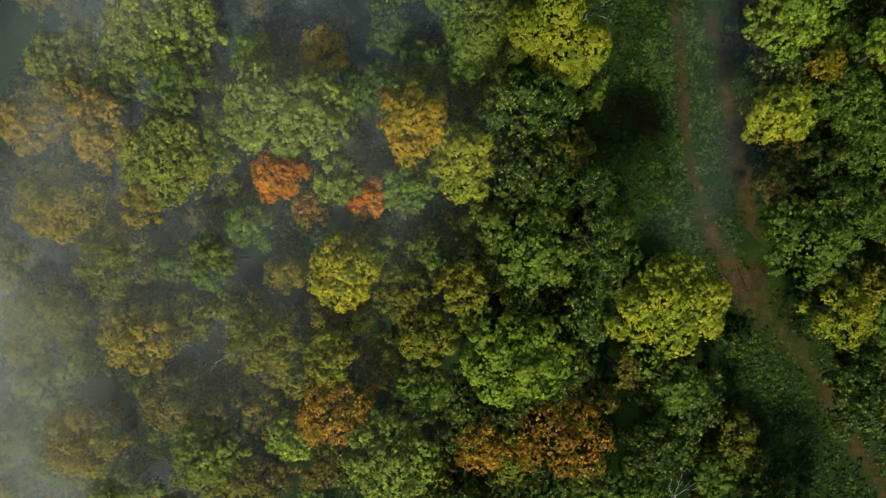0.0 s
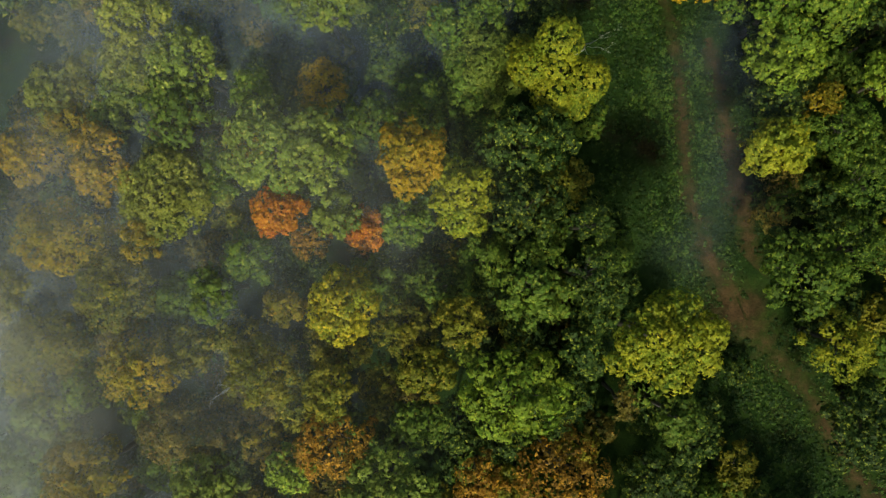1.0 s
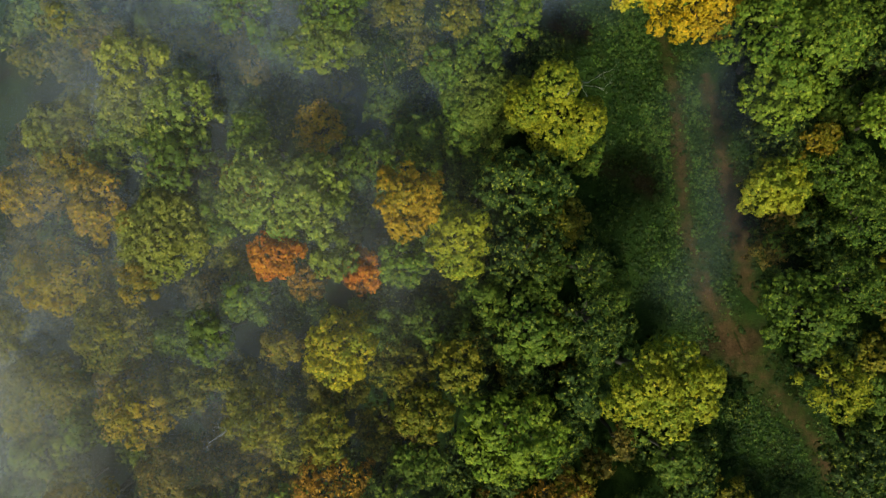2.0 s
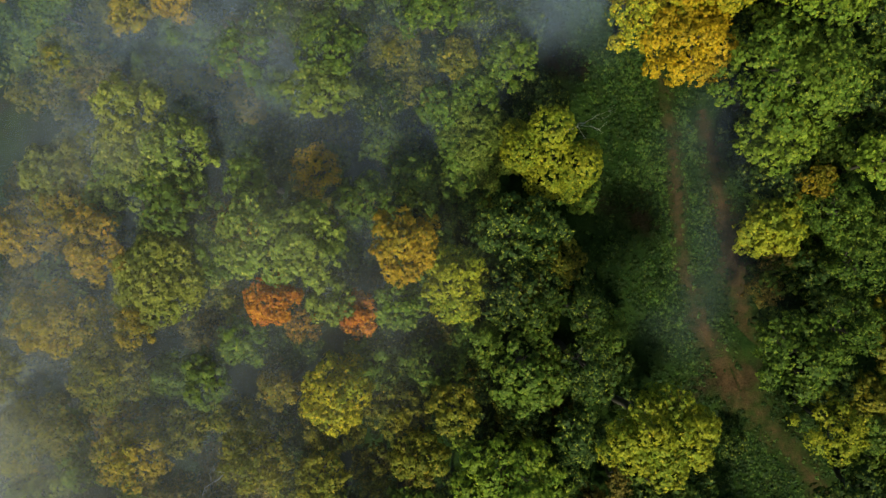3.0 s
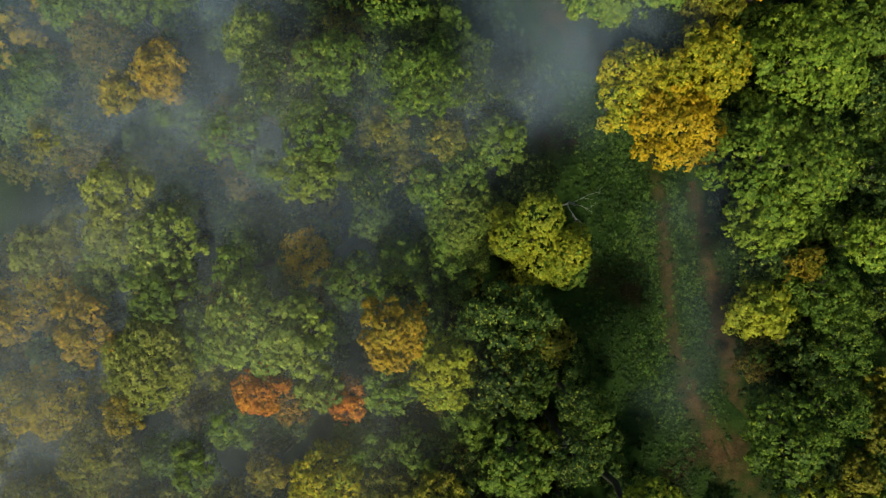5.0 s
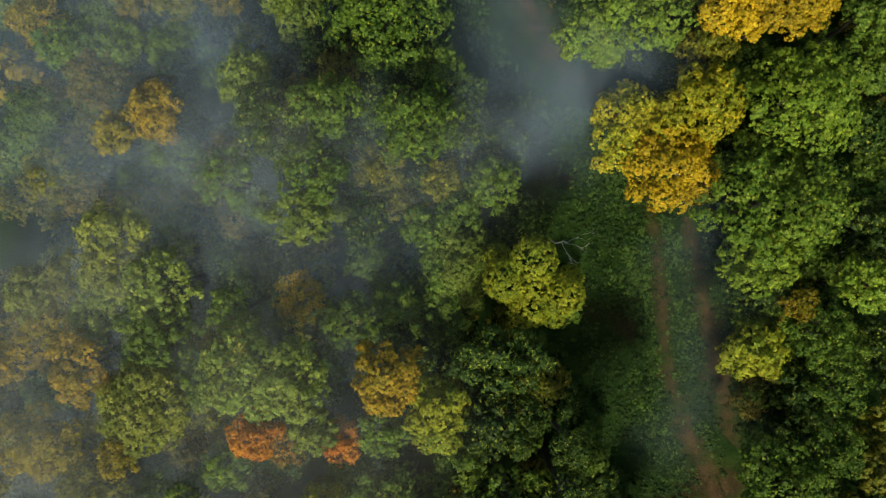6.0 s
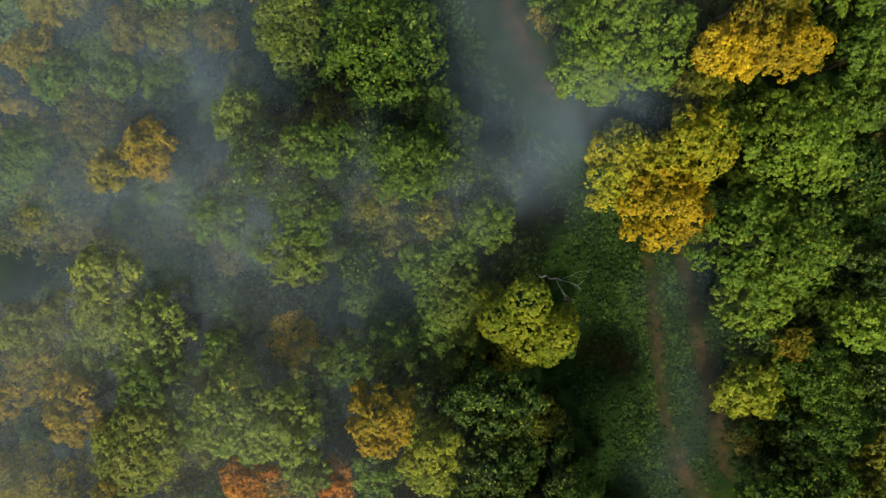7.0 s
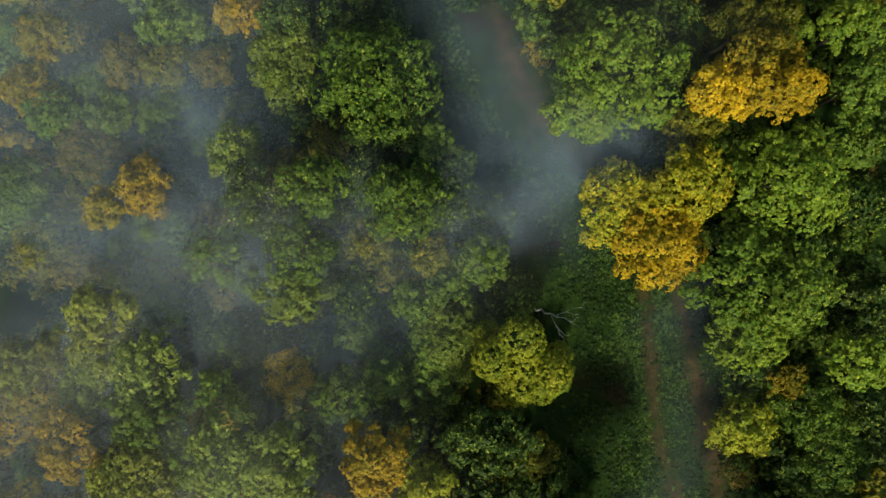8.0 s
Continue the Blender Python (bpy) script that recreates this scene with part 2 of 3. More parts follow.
def crown_mesh(name, lobes, material, rng, clump, per_clump, cover, blade, inside=0.2, tuft=6, loose=0.0):
    """A crown: sprays of leaf tufts over the outside of its lobes, none inside another lobe. loose: how far they lie back into the lobe."""
    lobes = np.array(lobes)
    points, ways = [], []
    for i, (x, y, z, r) in enumerate(lobes):
        count = int(cover * 4 * r * r / clump ** 2) + 5
        d = unit(rng.normal(size=(count, 3)))
        d = d[d[:, 2] > -0.3]
        flat = np.array([1.0, 1.0, 0.9])
        uneven = 0.09 if loose else 0.03
        wobble = 1 + uneven * (np.sin(d @ rng.normal(size=3) * 5 + rng.uniform(0, 6)) + rng.normal(0, 1, len(d))) - loose * rng.uniform(0, 0.7, len(d)) ** 1.5
        p = np.array([x, y, z]) + d * flat * (r - clump * 0.6) * wobble[:, None]
        keep = np.ones(len(p), bool)
        for j, (a, b, c, s) in enumerate(lobes):
            if j != i:
                keep &= np.linalg.norm((p - (a, b, c)) / flat, axis=1) > 0.82 * s
        points.append(p[keep])
        ways.append(d[keep])
    p, d = np.concatenate(points), unit(np.concatenate(ways) + (0, 0, 0.15))
    size = clump * rng.uniform(0.5, 1.35, len(p))
    many = np.maximum(2, np.round(per_clump / tuft * (size / clump) ** 2).astype(int))
    p, d, size = np.repeat(p, many, 0), np.repeat(d, many, 0), np.repeat(size, many)[:, None]
    way = unit(d * 0.75 + unit(rng.normal(size=p.shape)))
    off = way * size * rng.uniform(0.45, 1.15, (len(p), 1))
    off -= d * (off * d).sum(1)[:, None] * 0.3
    face = unit(d * 0.6 + way * 0.6 + (0, 0, 0.12) + rng.normal(0, 0.2, p.shape))
    keep = way[:, 2] > -0.25
    verts = rosettes(rng, (p + off)[keep], face[keep], blade, tuft)
    inner = []
    for x, y, z, r in lobes:
        d = unit(rng.normal(size=(int(90 * inside * r * r) + 8, 3)))
        d[:, 2] = np.abs(d[:, 2]) * 1.1 - 0.1
        inner.append(np.concatenate([np.array([x, y, z]) + d * (r - clump * 0.85) * rng.uniform(0.7, 1.0, (len(d), 1)), unit(d)], axis=1))
    inner = np.concatenate(inner)
    more, _ = leaves(rng, inner[:, :3], unit(inner[:, 3:] + rng.normal(0, 0.25, (len(inner), 3))), 0.3, 0.26)
    verts = np.concatenate([verts, more])
    return mesh_from(name, verts, 3, np.arange(len(verts)), material)


def tube(points, radii, sides=7):
    """A tapered tube along points."""
    points = np.array(points, dtype=float)
    verts, faces = [], []
    for i, (p, r) in enumerate(zip(points, radii)):
        way = unit(points[min(i + 1, len(points) - 1)] - points[max(i - 1, 0)])
        a = unit(np.cross(way, (0.31, 0.95, 0.05) if abs(way[2]) > 0.7 else (0, 0, 1)))
        b = np.cross(way, a)
        for k in range(sides):
            t = 2 * math.pi * k / sides
            verts.append(p + (a * math.cos(t) + b * math.sin(t)) * r)
    for i in range(len(points) - 1):
        for k in range(sides):
            q = (k + 1) % sides
            faces += [i * sides + k, i * sides + q, (i + 1) * sides + q, (i + 1) * sides + k]
    return np.array(verts), np.array(faces)


def bent(rng, a, b, steps, sway):
    a, b = np.array(a, dtype=float), np.array(b, dtype=float)
    pts = [a + (b - a) * i / steps for i in range(steps + 1)]
    return [p + (rng.normal(0, sway, 3) if 0 < i < steps else 0) for i, p in enumerate(pts)]


def ground_height(x, y):
    """Nearly level along the track, falling into a misty dip to the north-west."""
    dip = min(1.0, max(0.0, (-0.6 * x + 0.5 * (y - 15) - 8) / 30))
    return 0.3 * noise.noise((x * 0.05, y * 0.05, 0.3)) + 0.08 * noise.noise((x * 0.35, y * 0.35, 4.0)) - 9.0 * dip * dip * (3 - 2 * dip)


# ---- trees ----
# style: radius of a spray, leaves in it, cover, blade length, lobes, size of the lobes, leaves in a tuft, looseness, leaves inside
STYLES = {
    "plain": (0.42, 32, 1.05, 0.21, 16, 0.84, 6, 0.1, 0.3),
    "oak": (0.54, 52, 0.88, 0.22, 19, 0.78, 7, 0.08, 0.26),
    "fine": (0.31, 24, 1.25, 0.175, 15, 0.85, 5, 0.08, 0.42),
    "ball": (0.24, 21, 1.75, 0.15, 12, 1.0, 5, 0.0, 0.45),
    "sparse": (0.36, 18, 0.95, 0.155, 18, 0.75, 3, 0.5, 0.14),
    "loose": (0.34, 20, 1.05, 0.18, 18, 0.76, 4, 0.22, 0.32),
}
MAIN_TREES = []
tree_count = 0


def crown_lobes(rng, top, rx, ry, depth, count, big=1.0):
    """Lobes over a dome: one row near the top, others lower towards the rim."""
    turn = rng.uniform(0, 6.28)
    mean, low = (rx + ry) / 2, min(rx, ry)
    lobes = [(0.0, 0.0, top - low * 0.55 - depth * 0.2, low * 0.62)]
    if max(rx, ry) > 1.15 * low:
        sx, sy = (rx - low) * 0.7, (ry - low) * 0.7
        lobes = [(sx, sy, top - low * 0.55 - depth * 0.25, low * 0.58), (-sx, -sy, top - low * 0.55 - depth * 0.25, low * 0.58)]
    for i in range(count):
        rho = math.sqrt((i + 0.3) / count) * rng.uniform(0.8, 1.2)
        a = turn + i * 2.39996 + rng.uniform(-0.55, 0.55)
        r = mean * big * rng.uniform(0.22, 0.44) * (1.12 - 0.22 * rho)
        reach = max(0.0, 1 - 0.72 * r / mean)
        z = top - r * 0.85 - depth * 0.62 * rho ** 2.2 - rng.uniform(0, 0.26) * depth
        lobes.append((math.cos(a) * rho * reach * rx, math.sin(a) * rho * reach * ry, z, r))
    for i in range(7):
        a, r = turn + i * 0.898 + rng.uniform(-0.2, 0.2), mean * rng.uniform(0.3, 0.4)
        lobes.append((math.cos(a) * 0.6 * rx, math.sin(a) * 0.6 * ry, top - r * 0.9 - depth * rng.uniform(0.26, 0.42), r))
    return lobes


def crown_tree(x, y, top, rx, ry, colour, style="plain", spread=None):
    """A broadleaved tree: trunk, limbs into the lobes of its crown, and the crown. top: the level of its highest leaves."""
    global tree_count
    tree_count += 1
    rng = np.random.default_rng(100 + tree_count)
    clump, per, cover, blade, count, big, tuft, slack, inside = STYLES[style]
    MAIN_TREES.append((x, y, (rx + ry) / 2))
    base = ground_height(x, y) - 0.1
    top -= base
    mean = (rx + ry) / 2
    depth = min(top * 0.6, mean * 1.3)
    lobes = spread(rng, top, rx, ry, depth) if spread else crown_lobes(rng, top, rx, ry, depth, count, big)
    material, word = colour
    tree = new("shrub" if top < 4.5 else "broadleaf_tree")
    tree.location = (x, y, base)
    fork = top - depth * 0.9
    girth = 0.0155 * top + 0.02
    off = off_track(x, y)
    in_rut = np.min(((RUT_LINE - (x, y)) ** 2).sum(1)) < 6.5
    foot = (3.2 - off, 0.6, 0) if abs(off) < 2.4 else (2.6, 0.4, 0) if in_rut else (0, 0, 0)
    trunk = bent(rng, foot, (rng.normal(0, 0.3), rng.normal(0, 0.3), fork + depth * 0.3), 5, 0.1)
    v, f = tube(trunk, np.linspace(girth * 1.25, girth * 0.45, 6), 8)
    part("trunk", mesh_from("trunk", v, 4, f, BARK), tree)
    order = sorted(lobes, key=lambda b: -b[3])[:6]
    for k, (lx, ly, lz, lr) in enumerate(order):
        start = trunk[3 + k % 2]
        v, f = tube(bent(rng, start, (lx * 0.9, ly * 0.9, lz - 0.1 * lr), 4, 0.15), np.linspace(girth * 0.45, girth * 0.1, 5), 6)
        part("limb", mesh_from("limb", v, 4, f, BARK), tree)
    part("crown", crown_mesh("crown", lobes, material, rng, clump, per, cover, blade, inside, tuft, slack), tree)
    if top < 4.5:
        return tagged(tree, "low shrub with %s autumn leaves beside the track" % word, "shrub")
    build = {"sparse": "thinly leaved", "oak": "broad-crowned", "ball": "dense round-crowned", "fine": "fine-leaved", "plain": "leafy", "loose": "loose-crowned"}[style]
    size = "tall " if top > 15.5 else "low " if top < 8 else ""
    where = "beside a track" if -13 < off < 9 else "in misty woodland" if x < 0 else "in dense woodland"
    return tagged(tree, "%s%s tree with %s autumn leaves %s" % (size, build, word, where), "tree", "trees of the wood")


def round_masses(rng, top, rx, ry, depth):
    """Four dense round masses, the one at the back the highest, over a lower skirt."""
    lobes = [(0.02, 0.46, 1.0, 0.46), (0.52, -0.26, 0.86, 0.45), (-0.06, -0.5, 0.8, 0.44), (-0.46, 0.02, 0.84, 0.44), (0.0, -0.05, 0.84, 0.4),
             (0.76, 0.1, 0.56, 0.26), (-0.58, 0.48, 0.56, 0.3), (0.42, -0.7, 0.56, 0.28)]
    mean = (rx + ry) / 2
    return [(a * rx, b * ry, top * 0.4 + (top * 0.6 - r * mean * 0.9) * z, r * mean) for a, b, z, r in lobes]


def dead_tree(x, y, height, reach, lean, seed):
    """A bare bleached tree that leans, with forking boughs."""
    rng = np.random.default_rng(seed)
    tree = new("dead_tree")
    tree.location = (x, y, ground_height(x, y) - 0.1)
    head = np.array([math.cos(lean) * reach * 0.45, math.sin(lean) * reach * 0.45, height * 0.72])
    v, f = tube(bent(rng, (0, 0, 0), head, 6, 0.12), np.linspace(0.1, 0.045, 7), 8)
    part("trunk", mesh_from("trunk", v, 4, f, DEADWOOD), tree)

    def bough(start, way, length, girth, level, owner):
        end = start + way * length
        pts = bent(rng, start, end, 4, length * 0.05)
        v, f = tube(pts, np.linspace(girth, girth * 0.35, 5), 6)
        made = part("bough" if level == 0 else "twig", mesh_from("bough", v, 4, f, DEADWOOD), owner)
        if level < 2:
            for k in range(3 if level == 0 else 2):
                w = unit(way + rng.normal(0, 0.5, 3) * (1, 1, 0.6))
                bough(pts[2 + k % 3], w, length * rng.uniform(0.45, 0.7), girth * 0.5, level + 1, made if level == 0 else owner)

    for k in range(3):
        a = lean + (k - 1) * 0.8
        bough(head * (0.75 + 0.08 * k), unit(np.array([math.cos(a), math.sin(a), 0.35 + 0.1 * k])), reach * rng.uniform(0.5, 0.75), 0.02, 0, tree)
    return tagged(tree, "bare bleached dead tree leaning out of the wood", "tree")


# ---- ground, track and mist ----
# middle line of the forest track and of the second rut beside it
TRACK = [(-8, 96), (2, 66), (8.1, 52.2), (10.9, 44.8), (12.8, 41.2), (15.6, 38.8), (19.0, 36.2), (21.4, 32.0), (22.7, 27.0), (23.5, 22.0), (24.1, 15.5), (24.9, 8.0),
         (26.5, 2.3), (28.8, -2.2), (31.6, -5.7), (34.8, -9.0), (37.2, -12.2), (40.0, -17.2), (43.5, -23.5), (60, -50), (75, -80)]
SIDE_RUT = [(26.6, 24.0), (27.5, 20.6), (28.3, 17.2), (29.2, 12.0), (30.4, 7.0), (31.0, 2.0), (31.4, -2.4), (32.4, -6.2)]


def smooth_line(points, step=0.5):
    pts = np.array(points, dtype=float)
    for _ in range(3):
        cut = [pts[0]]
        for a, b in zip(pts[:-1], pts[1:]):
            cut += [a * 0.75 + b * 0.25, a * 0.25 + b * 0.75]
        pts = np.array(cut + [pts[-1]])
    run = np.concatenate([[0], np.cumsum(np.linalg.norm(np.diff(pts, axis=0), axis=1))])
    s = np.arange(0, run[-1], step)
    return np.stack([np.interp(s, run, pts[:, 0]), np.interp(s, run, pts[:, 1])], axis=1)


TRACK_LINE, RUT_LINE = smooth_line(TRACK), smooth_line(SIDE_RUT)


def off_track(x, y):
    """Distance from the track's middle line, right of it positive."""
    d = TRACK_LINE - (x, y)
    i = int(np.argmin((d ** 2).sum(1)))
    way = TRACK_LINE[min(i + 1, len(TRACK_LINE) - 1)] - TRACK_LINE[max(i - 1, 0)]
    return math.copysign(math.hypot(*d[i]), way[1] * d[i][0] - way[0] * d[i][1])


def build_ground():
    near = np.arange(-100, 101, 1.0)
    far = np.array([130.0, 180, 280, 500, 1000, 2500])
    line = np.concatenate([-far[::-1], near, far])
    gx, gy = np.meshgrid(line, line, indexing="ij")
    verts = [(a, b + 15, ground_height(a, b + 15)) for a, b in zip(gx.ravel(), gy.ravel())]
    n = len(line)
    i = np.arange(n * n).reshape(n, n)
    faces = np.stack([i[:-1, :-1], i[1:, :-1], i[1:, 1:], i[:-1, 1:]], axis=-1).ravel()
    me = mesh_from("ground", verts, 4, faces, ground_material())
    me.shade_smooth()
    tagged(new("ground", me), "dark mossy woodland floor with leaf litter and grass", "ground", kind="structure")


def ribbon(name, line, width, lift, material, label):
    """A strip of worn earth along a line, following the ground; its middle lies lower than its rims."""
    way = np.gradient(line, axis=0)
    side = np.stack([way[:, 1], -way[:, 0]], axis=1)
    side /= np.linalg.norm(side, axis=1)[:, None]
    verts, across = [], np.linspace(-1, 1, 9)
    for p, s in zip(line, side):
        for a in across:
            q = p + s * a * width(p[1])
            verts.append((q[0], q[1], ground_height(q[0], q[1]) + lift + 0.02 * (a * a)))
    n, m = len(line), len(across)
    i = np.arange(n * m).reshape(n, m)
    faces = np.stack([i[:-1, :-1], i[:-1, 1:], i[1:, 1:], i[1:, :-1]], axis=-1).ravel()
    me = mesh_from(name, verts, 4, faces, material)
    uv = me.uv_layers.new(name="across")
    u = ((np.array(across)[faces % m] + 1) / 2).astype(np.float32)
    uv.data.foreach_set("uv", np.stack([u, (faces // m).astype(np.float32)], axis=1).ravel())
    me.shade_smooth()
    return tagged(new(name, me), label, "track", kind="structure")


build_ground()
ribbon("road", TRACK_LINE, lambda y: 2.0 + 3.0 * math.exp(-((y - 39.5) / 5.5) ** 2) + 2.4 * math.exp(-((y + 4.5) / 6.5) ** 2), 0.05, earth_material(-0.1), "reddish-brown earth forest track with fallen leaves")
ribbon("road", RUT_LINE, lambda y: 2.7 * math.sqrt(max(0.02, math.sin(math.pi * min(1.0, max(0.0, (y + 6.5) / 31.0))))), 0.03, earth_material(0.05), "worn brown side rut of the forest track")


def build_mist():
    """Sheets of mist that hang between and over the crowns, thinner upwards, cut away where the air is clear. low: share of the low banks that reaches so high."""
    # Lower sheets get darker, bluer colours: shade between the crowns put into the colour.
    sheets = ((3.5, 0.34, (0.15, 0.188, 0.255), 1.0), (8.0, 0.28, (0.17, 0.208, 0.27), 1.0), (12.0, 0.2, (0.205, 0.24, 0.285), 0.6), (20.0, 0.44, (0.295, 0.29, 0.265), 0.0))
    for k, (z, strength, colour, low) in enumerate(sheets):
        line = np.linspace(-110, 110, 74)
        gx, gy = np.meshgrid(line, line + 15, indexing="ij")
        verts = [(a, b, z + 1.5 * noise.noise((a * 0.08, b * 0.08, k * 7.0))) for a, b in zip(gx.ravel(), gy.ravel())]
        n = len(line)
        i = np.arange(n * n).reshape(n, n)
        faces = np.stack([i[:-1, :-1], i[1:, :-1], i[1:, 1:], i[:-1, 1:]], axis=-1).reshape(-1, 4)
        thick = np.array([max(mist_thickness(a + dx, b + dy, low) for dx in (-8, 0, 8) for dy in (-8, 0, 8)) for a, b, _ in verts])
        faces = faces[thick[faces].max(1) > 0.0]
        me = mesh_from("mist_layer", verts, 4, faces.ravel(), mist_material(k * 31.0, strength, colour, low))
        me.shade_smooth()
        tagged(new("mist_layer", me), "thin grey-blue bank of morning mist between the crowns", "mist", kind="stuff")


build_mist()

# ---- the trees that stand along the flight ----
crown_tree(-4.0, -16.8, 17.1, 4.4, 3.7, PALE, "plain")
crown_tree(9.6, -15.2, 17.6, 4.9, 3.5, RUST, "sparse")
crown_tree(3.1, -16.5, 13.6, 2.2, 2.6, RUST, "sparse")
crown_tree(6.1, -8.9, 17.1, 5.5, 4.2, BRIGHT, "oak")
crown_tree(17.2, -4.1, 21.0, 4.8, 3.9, LIME, "fine")
crown_tree(19.9, -11.5, 13.2, 2.5, 2.5, GREEN, "plain")
crown_tree(-8.8, -13.7, 15.4, 3.7, 3.6, RUST, "sparse")
crown_tree(-13.1, -16.0, 12.1, 2.4, 2.4, BRIGHT, "plain")
crown_tree(-15.4, -19.5, 12.6, 3.3, 2.2, BROWN, "sparse")
crown_tree(-19.3, -16.6, 15.3, 3.1, 2.9, PALE, "plain")
crown_tree(14.2, -19.9, 13.6, 4.4, 2.3, GREEN, "plain")
crown_tree(-1.8, -11.6, 13.6, 2.7, 2.2, GREEN, "plain")
crown_tree(-1.3, -7.4, 14.3, 2.8, 2.6, OLIVE, "loose")
crown_tree(-9.3, -8.8, 15.1, 2.3, 2.6, OLIVE, "loose")
crown_tree(-15.0, -7.6, 14.6, 3.7, 3.2, OLIVE, "loose")
crown_tree(-12.1, -10.9, 12.4, 2.5, 2.4, OLIVE, "loose")
crown_tree(-8.0, -1.8, 16.4, 3.1, 3.4, TURNING, "fine")
crown_tree(-13.6, -2.3, 11.6, 2.1, 1.8, AMBER, "loose")
crown_tree(-19.5, -0.9, 13.6, 2.5, 2.8, GREEN, "plain")
crown_tree(-16.6, 2.2, 12.6, 2.7, 2.4, GREEN, "plain")
crown_tree(-8.6, 5.6, 14.1, 2.2, 2.4, PALE, "plain")
crown_tree(-2.9, 5.2, 13.1, 2.6, 2.4, GREEN, "plain")
crown_tree(12.0, 0.7, 16.9, 2.7, 2.8, DEEP, "sparse")
crown_tree(12.2, 4.9, 16.6, 2.2, 1.7, DEEP, "sparse")
crown_tree(-0.6, -0.4, 11.6, 3.5, 2.7, GREEN, "plain")
crown_tree(-3.3, -4.0, 12.6, 3.2, 2.7, OLIVE, "loose")
crown_tree(1.6, -3.2, 14.9, 2.4, 2.6, OLIVE, "loose")
crown_tree(-33.2, 3.9, 12.4, 4.9, 3.5, AMBER, "loose")
crown_tree(-28.2, -0.9, 13.1, 4.1, 3.8, OLIVE, "loose")
crown_tree(-34.2, -5.7, 12.6, 4.5, 3.3, OLIVE, "loose")
crown_tree(-25.9, -7.5, 13.6, 3.7, 3.2, AMBER, "loose")
crown_tree(-23.3, -13.3, 11.9, 3.5, 3.3, BROWN, "loose")
crown_tree(-29.0, -15.6, 16.6, 3.7, 3.2, AMBER, "loose")
crown_tree(-35.9, -12.5, 9.6, 3.3, 3.0, PALE, "plain")
crown_tree(-37.5, 11.5, 9.3, 3.7, 3.2, GOLD, "plain")
crown_tree(-29.9, 10.4, 12.2, 2.5, 4.0, OCHRE, "plain")
crown_tree(7.4, 0.0, 17.1, 3.5, 3.7, GREEN, "oak")
crown_tree(7.1, 11.6, 16.2, 4.4, 3.1, DEEP, "oak")
crown_tree(6.8, 6.4, 16.2, 3.7, 3.3, DEEP, "oak")
crown_tree(-26.1, 18.8, 13.0, 3.3, 2.8, SAGE, "plain")
crown_tree(-34.7, 16.7, 10.2, 2.5, 3.0, SAGE, "plain")
crown_tree(-32.0, 18.2, 9.6, 3.1, 3.9, OLIVE, "loose")
crown_tree(-13.7, 10.8, 18.2, 4.3, 4.1, PALE, "oak")
crown_tree(-9.4, 10.6, 18.6, 2.8, 3.5, PALE, "oak")
crown_tree(-15.5, 15.8, 14.8, 2.1, 2.3, GREEN, "plain")
crown_tree(-10.2, 16.8, 12.6, 2.4, 2.6, OCHRE, "sparse")
crown_tree(-1.9, 16.1, 11.1, 2.2, 2.1, GREEN, "plain")
crown_tree(4.1, 19.3, 10.4, 4.2, 4.2, PALE, "ball")
crown_tree(9.6, 18.0, 14.4, 4.7, 4.1, LIME, "ball", round_masses)
crown_tree(-24.9, 3.5, 14.4, 1.7, 2.2, AMBER, "sparse")
crown_tree(12.2, -5.5, 14.6, 2.8, 2.6, DEEP, "plain")
crown_tree(16.2, -10.6, 10.1, 1.3, 2.0, BROWN, "sparse")
crown_tree(-21.7, 14.5, 15.4, 3.1, 3.9, GREEN, "oak")
crown_tree(-23.1, 7.2, 15.1, 4.2, 4.4, SAGE, "fine")
crown_tree(-12.9, 5.9, 16.8, 2.5, 2.0, RED, "fine")
crown_tree(-6.5, 4.4, 13.0, 2.0, 2.2, RED, "fine")
crown_tree(-11.3, 3.4, 11.6, 2.1, 1.6, RUST, "sparse")
crown_tree(1.7, 7.1, 15.6, 2.9, 3.7, LIME, "fine")
crown_tree(-2.5, 10.3, 16.3, 3.1, 3.4, OCHRE, "fine")
crown_tree(29.5, 11.7, 11.4, 3.3, 2.8, LIME, "fine")
crown_tree(31.2, 0.8, 13.6, 4.4, 4.3, MOSS, "oak")
crown_tree(34.5, -5.7, 12.6, 3.3, 3.3, LIME, "sparse")
crown_tree(35.8, -12.3, 13.6, 3.5, 4.2, DEEP, "oak")
crown_tree(31.6, 6.1, 4.6, 2.0, 2.0, BROWN, "sparse")
crown_tree(29.6, 19.8, 12.6, 4.1, 3.3, BRIGHT, "oak")
crown_tree(35.2, 13.1, 12.0, 3.1, 3.5, MOSS, "sparse")
crown_tree(37.2, 8.8, 11.6, 2.8, 3.2, MOSS, "sparse")
crown_tree(35.8, 7.8, 8.2, 3.7, 2.8, DEEP, "plain")
crown_tree(29.2, -9.3, 2.8, 1.6, 1.5, DEEP, "sparse")
crown_tree(27.6, -18.0, 6.6, 2.0, 3.3, OLIVE, "sparse")
crown_tree(32.3, 9.4, 6.6, 2.9, 1.7, BROWN, "sparse")
crown_tree(36.4, 3.0, 11.6, 3.2, 3.3, MOSS, "sparse")
crown_tree(-22.9, -5.9, 10.6, 3.3, 2.7, OLIVE, "loose")
crown_tree(-20.1, -12.7, 8.6, 2.8, 2.8, BROWN, "loose")
crown_tree(-27.0, -20.2, 13.6, 3.6, 2.3, PALE, "plain")
crown_tree(-9.1, -5.9, 10.6, 3.3, 2.4, OLIVE, "loose")
